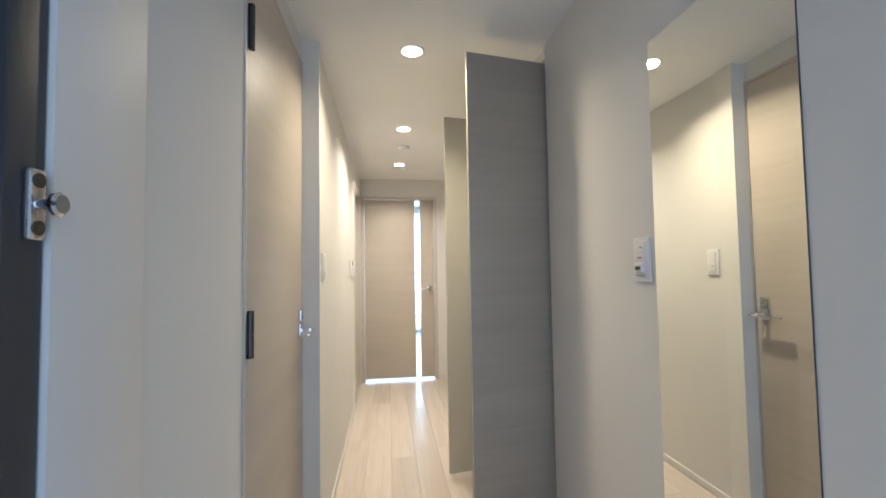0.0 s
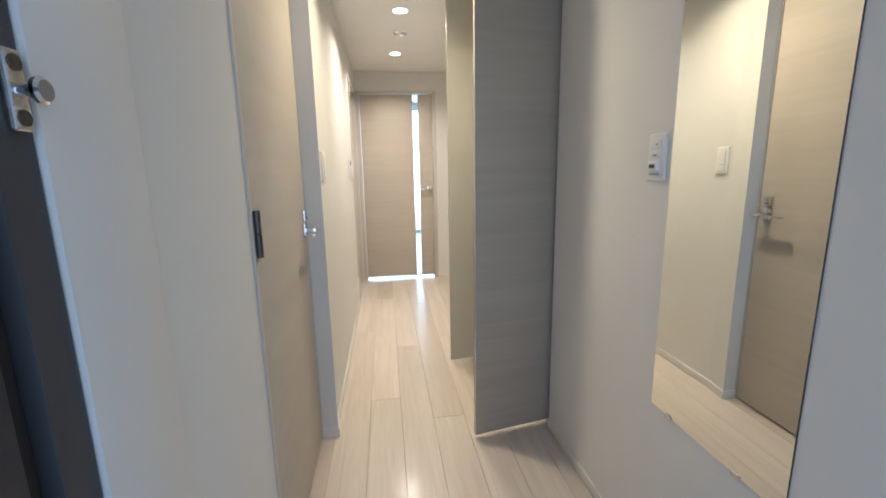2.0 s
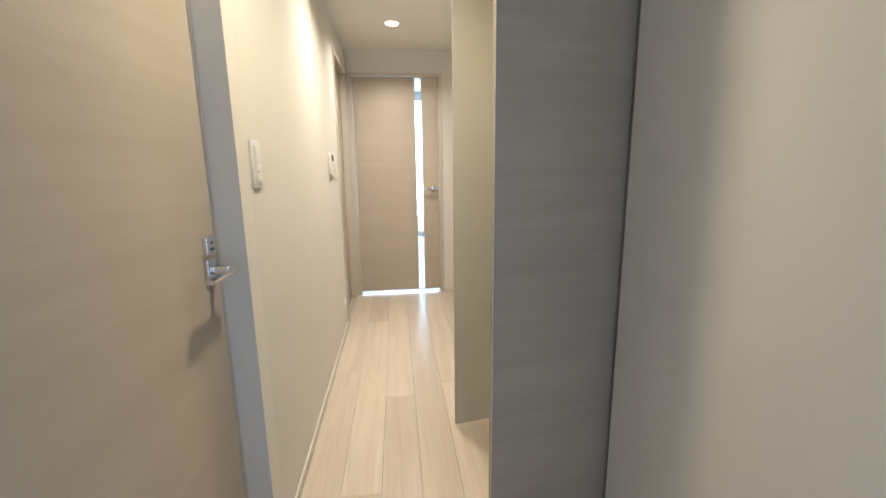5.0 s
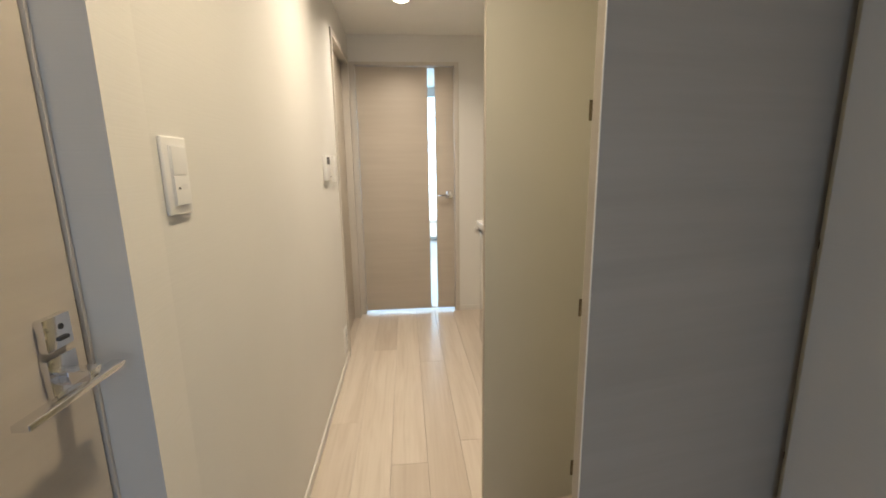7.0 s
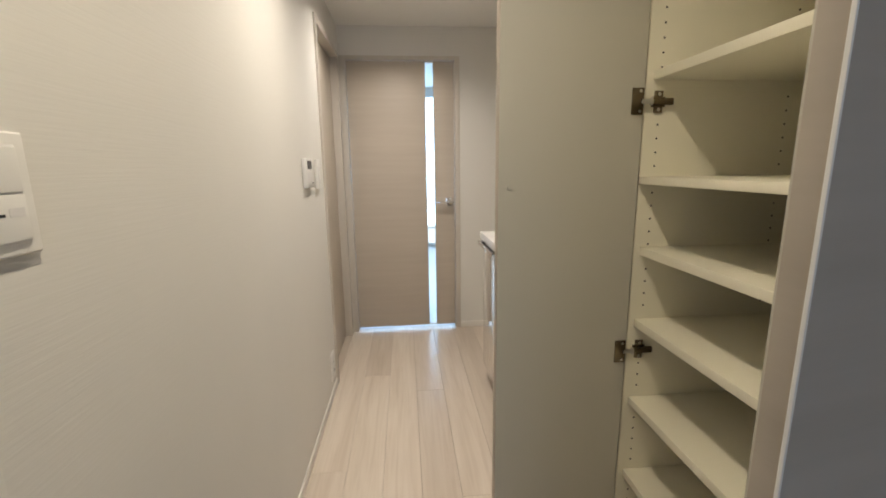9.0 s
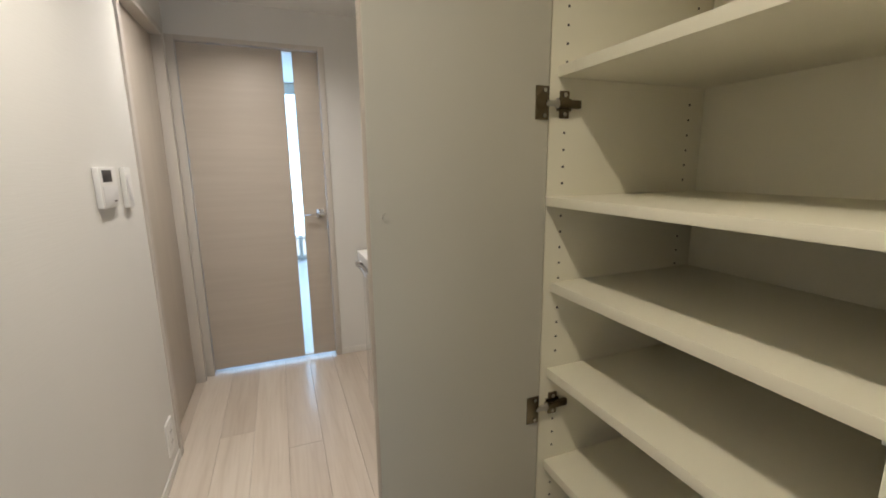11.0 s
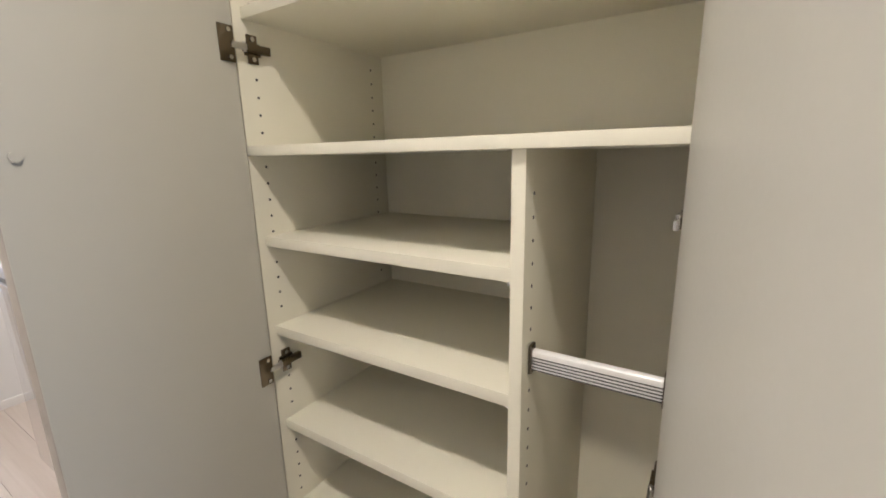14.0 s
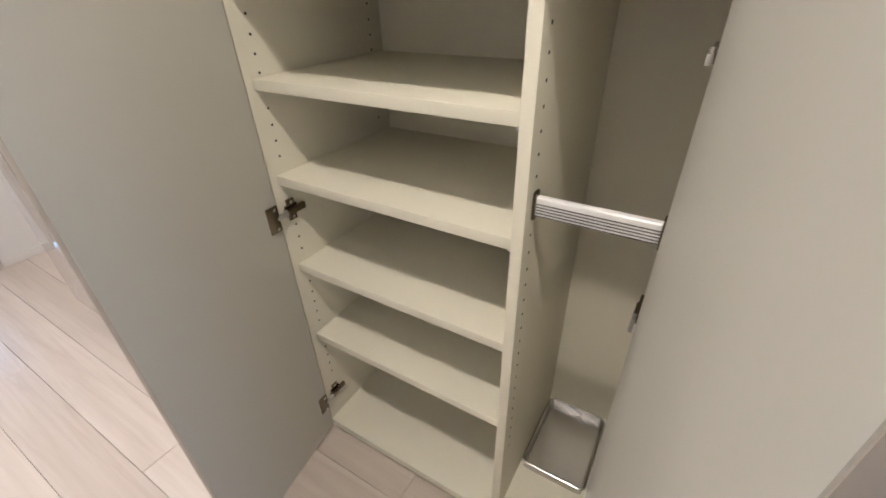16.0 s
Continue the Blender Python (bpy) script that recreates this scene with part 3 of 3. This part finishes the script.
def tray():
    """A shallow steel tray: sheet bottom, low sides and a rolled rim."""
    t = thing("drip_tray", pose(1.035, 1.903, 0.040), "shallow stainless drip tray with a rolled rim", "tray")
    hx, hy, h, r = 0.120, 0.082, 0.028, 0.016
    part("bottom", box(-hx + 0.003, hx - 0.003, -hy + 0.003, hy - 0.003, 0.0008, 0.003, 0.0005, 1), M_STEEL, t)
    pts = []
    for cx, cy, a0 in ((hx - r, hy - r, 0), (-hx + r, hy - r, 90), (-hx + r, -hy + r, 180), (hx - r, -hy + r, 270)):
        for k in range(7):
            a = radians(a0 + 15 * k)
            pts.append((cx + r * math.cos(a), cy + r * math.sin(a)))
    bm = bmesh.new()
    rings = []
    n = len(pts)
    for i, (x, y) in enumerate(pts):
        px, py = pts[i - 1]
        qx, qy = pts[(i + 1) % n]
        d = Vector((qx - px, qy - py, 0)).normalized()
        side = Vector((d.y, -d.x, 0))
        rings.append([bm.verts.new(Vector((x, y, h - 0.003)) + 0.0042 * (math.cos(k * math.pi / 4) * side + math.sin(k * math.pi / 4) * Vector((0, 0, 1)))) for k in range(8)])
    for i in range(n):
        a, b = rings[i], rings[(i + 1) % n]
        for k in range(8):
            bm.faces.new((a[k], a[(k + 1) % 8], b[(k + 1) % 8], b[k]))
    part("rim", bm, M_STEEL, t, "rolled bright steel rim")
    wall = bmesh.new()
    loops = [[wall.verts.new((x * k, y * k, z)) for x, y in pts] for k, z in ((1.0, 0.001), (1.0, h - 0.003), (0.985, h - 0.003), (0.985, 0.001))]
    for a, b in zip(loops, loops[1:] + loops[:1]):
        for i in range(n):
            wall.faces.new((a[i], a[(i + 1) % n], b[(i + 1) % n], b[i]))
    part("side_wall", wall, M_STEEL, t)


tray()


# closet doors: origin at the hinge edge, the leaf runs along -x when open at a right angle
def closet_door(name, m, inner, label, w):
    """inner: +1 or -1, the side (in y) on which the cream inside face lies."""
    d = thing(name, m, label, "closet door")
    o0, o1 = (-0.019, -0.0015) if inner > 0 else (0.0015, 0.019)
    front = part("leaf", box(-w, 0, o0, o1, 0.022, 2.121, 0.0012), M_CLOSET, d, "grey-beige wood-grain front")
    i0, i1 = (-0.0015, 0.0) if inner > 0 else (0.0, 0.0015)
    part("inside_face", box(-w + 0.001, -0.001, i0, i1, 0.023, 2.120), M_CREAM_SHADED, d, "plain cream inside face, shade put into its colour")
    e0, e1 = (-0.0195, -0.0165) if inner > 0 else (0.0165, 0.0195)
    if inner > 0:
        part("edge_strip", box(-w - 0.0012, -w, e0, e1, 0.022, 2.121, 0.0005, 1), M_PLASTIC, front, "thin white edge strip")
    return d


def cup_hinge(z, x, y, side, a):
    """A concealed cabinet hinge: cup flange on the open door, arm, mounting plate on the side panel. side: +1 when the panel lies at +y."""
    h = thing("cabinet_hinge", pose(x, y, z), "bronzed metal concealed cabinet hinge, open", "hinge", "closet hinges")
    s = side
    def sb(x0, x1, y0, y1, z0, z1, b=0.001):
        y0, y1 = sorted((s * y0, s * y1))
        return box(x0, x1, y0, y1, z0, z1, b)
    plate = part("mounting_plate", join(sb(0.022, 0.044, -0.004, 0.0, -0.026, 0.026, 0.002), sb(0.016, 0.050, -0.003, 0.0, -0.012, 0.012)), M_HINGE, h)
    arm = part("arm", join(sb(0.010, 0.066, -0.013, -0.004, -0.008, 0.008, 0.002), sb(0.012, 0.046, -0.0155, -0.012, -0.006, 0.006)), M_HINGE, h)
    part("link", join(sb(-0.016, 0.014, -0.016, -0.010, -0.0055, 0.0055, 0.001), rod((0.010, s * -0.013, -0.0085), (0.010, s * -0.013, 0.0085), 0.003, 10)), M_SATIN, h)
    cup = part("cup", join(sb(-0.040, -0.010, -0.018 - a, -0.0145 - a, -0.031, 0.031, 0.0016), rod((-0.024, s * (-0.0175 - a), 0), (-0.024, s * (-0.006 - a), 0), 0.013, 20)), M_HINGE, h)
    for dz in (-0.018, 0.018):
        part("screw", rod((0.033, s * -0.0035, dz), (0.033, s * -0.006, dz), 0.0045, 10), M_CHROME, plate)
    for dz in (-0.023, 0.023):
        part("screw", rod((-0.020, s * (-0.017 - a), dz), (-0.020, s * (-0.0195 - a), dz), 0.004, 10), M_CHROME, cup)
    part("adjuster", box(0.040, 0.046, *sorted((s * -0.0137, s * -0.0128)), -0.003, 0.003), M_DARK, arm)
    return h


NEAR_A, FAR_A = 10.8, 9.3
closet_door("closet_door", pose(0.757, 1.812, 0, 0, 0, NEAR_A), 1, "tall grey-beige wood-grain closet door, open, cream inside", 0.386)
closet_door("closet_door", pose(0.757, 2.546, 0, 0, 0, FAR_A), -1, "tall wood-grain closet door, open, cream inside face showing", 0.371)
for z in (0.14, 0.756, 1.394, 1.98):
    cup_hinge(z, FX, CL1, 1, -0.004)
for z in (0.14, 0.760, 1.113, 1.98):
    cup_hinge(z, FX + 0.012, CL0 - 0.005, -1, -0.0155)

bump_dot = thing("door_bumper", pose(0.418, 2.4905, 1.2, 0, 0, FAR_A), "tiny pale stick-on bumper on the closet door", "bumper")
part("pad", rod((0, 0.001, 0), (0, -0.003, 0), 0.0065, 16), M_CREAM_SHADED, bump_dot)

# ---- kitchen counter past the closet ----
KY0, KY1 = 2.66, 3.872
for i, (a, b) in enumerate(((KY0, 3.245), (3.25, KY1))):
    c = thing("kitchen_cabinet", pose(0.618, a, 0.012), "glossy cream kitchen base cabinet with a dark handle rail", "kitchen cabinet", "kitchen base cabinets")
    w = b - a
    part("carcass", box(0.02, 0.60, 0, w, 0.075, 0.815), M_CREAM, c)
    part("plinth", box(0.05, 0.60, 0, w, -0.012, 0.075), M_GREYMETAL, c, "grey recessed plinth")
    if i == 1:
        part("front", box(0, 0.02, 0.002, w - 0.001, 0.075, 0.79, 0.002), M_GLOSS, c)
    else:
        part("front", box(0, 0.02, 0.002, w - 0.002, 0.075, 0.60, 0.002), M_GLOSS, c)
        part("drawer_front", box(0, 0.02, 0.002, w - 0.002, 0.645, 0.79, 0.002), M_GLOSS, c)
        part("handle", box(-0.012, 0.015, 0.002, w - 0.002, 0.61, 0.638, 0.003), M_GREYMETAL, c, "dark metal handle rail")
    part("handle", box(-0.004, 0.015, 0.002, w - 0.03, 0.797, 0.822, 0.003), M_GREYMETAL, c, "dark metal handle rail")
rail = thing("towel_rail", pose(0.618, 3.835, 0.824), "short chrome towel rail end on the counter front", "towel rail")
part("end_block", box(-0.035, 0.0, -0.02, 0.03, -0.014, 0.014, 0.003), M_CHROME, rail)
part("bar", box(-0.035, -0.027, -0.35, -0.02, -0.010, 0.010, 0.002), M_CHROME, rail)
top = thing("worktop", pose(-0.006, 0, 0.012), "white kitchen worktop with a steel sink", "worktop")
part("slab", join(box(0.605, 0.71, KY0, KY1 + 0.015, 0.83, 0.87, 0.002), box(1.12, KX + 0.005, KY0, KY1 + 0.015, 0.83, 0.87, 0.002), box(0.71, 1.12, 3.80, KY1 + 0.015, 0.83, 0.87, 0.002), box(0.71, 1.12, KY0, 3.44, 0.83, 0.87, 0.002)), M_COUNTER, top)
part("sink_bowl", join(box(0.705, 0.712, 3.435, 3.805, 0.68, 0.866), box(1.118, 1.125, 3.435, 3.805, 0.68, 0.866), box(0.712, 1.118, 3.435, 3.442, 0.68, 0.866), box(0.712, 1.118, 3.798, 3.805, 0.68, 0.866), box(0.705, 1.125, 3.435, 3.805, 0.674, 0.68)), M_STEEL, top, "stainless steel sink bowl")
cook = thing("cooktop", pose(0.88, 3.02, 0.882), "black glass cooktop set in the worktop", "cooktop")
part("plate", box(-0.235, 0.22, -0.25, 0.30, 0, 0.006, 0.003), M_DARK, cook)
for dy in (-0.12, 0.15):
    part("burner_ring", lathe([(0.085, 0.006), (0.085, 0.010), (0.075, 0.012), (0.07, 0.006)], 28), M_GREYMETAL, cook).location = (0, dy, 0)
hood = thing("range_hood", pose(0.757, 0, 0), "grey metal range hood over the cooktop", "range hood")
part("canopy", box(0, 0.488, 3.0, 3.90, 1.964, 2.03, 0.004), M_HOOD, hood)
part("chimney", box(0.03, 0.488, 3.02, 3.885, 2.03, CEIL - 0.002), M_TRIM, hood)
part("filter", box(0.05, 0.40, 3.08, 3.78, 1.955, 1.966, 0.002), M_GAP, hood)
wallcab = thing("wall_cabinet", pose(1.09, 4.0, 0), "small white wall cabinet under the ceiling", "wall cabinet")
part("body", box(0.016, 0.154, 0, END - 4.002, 1.948, 2.16, 0.002), M_CREAM, wallcab)
part("door", box(0, 0.016, 0.002, END - 4.004, 1.95, 2.158, 0.002), M_PLASTIC, wallcab)
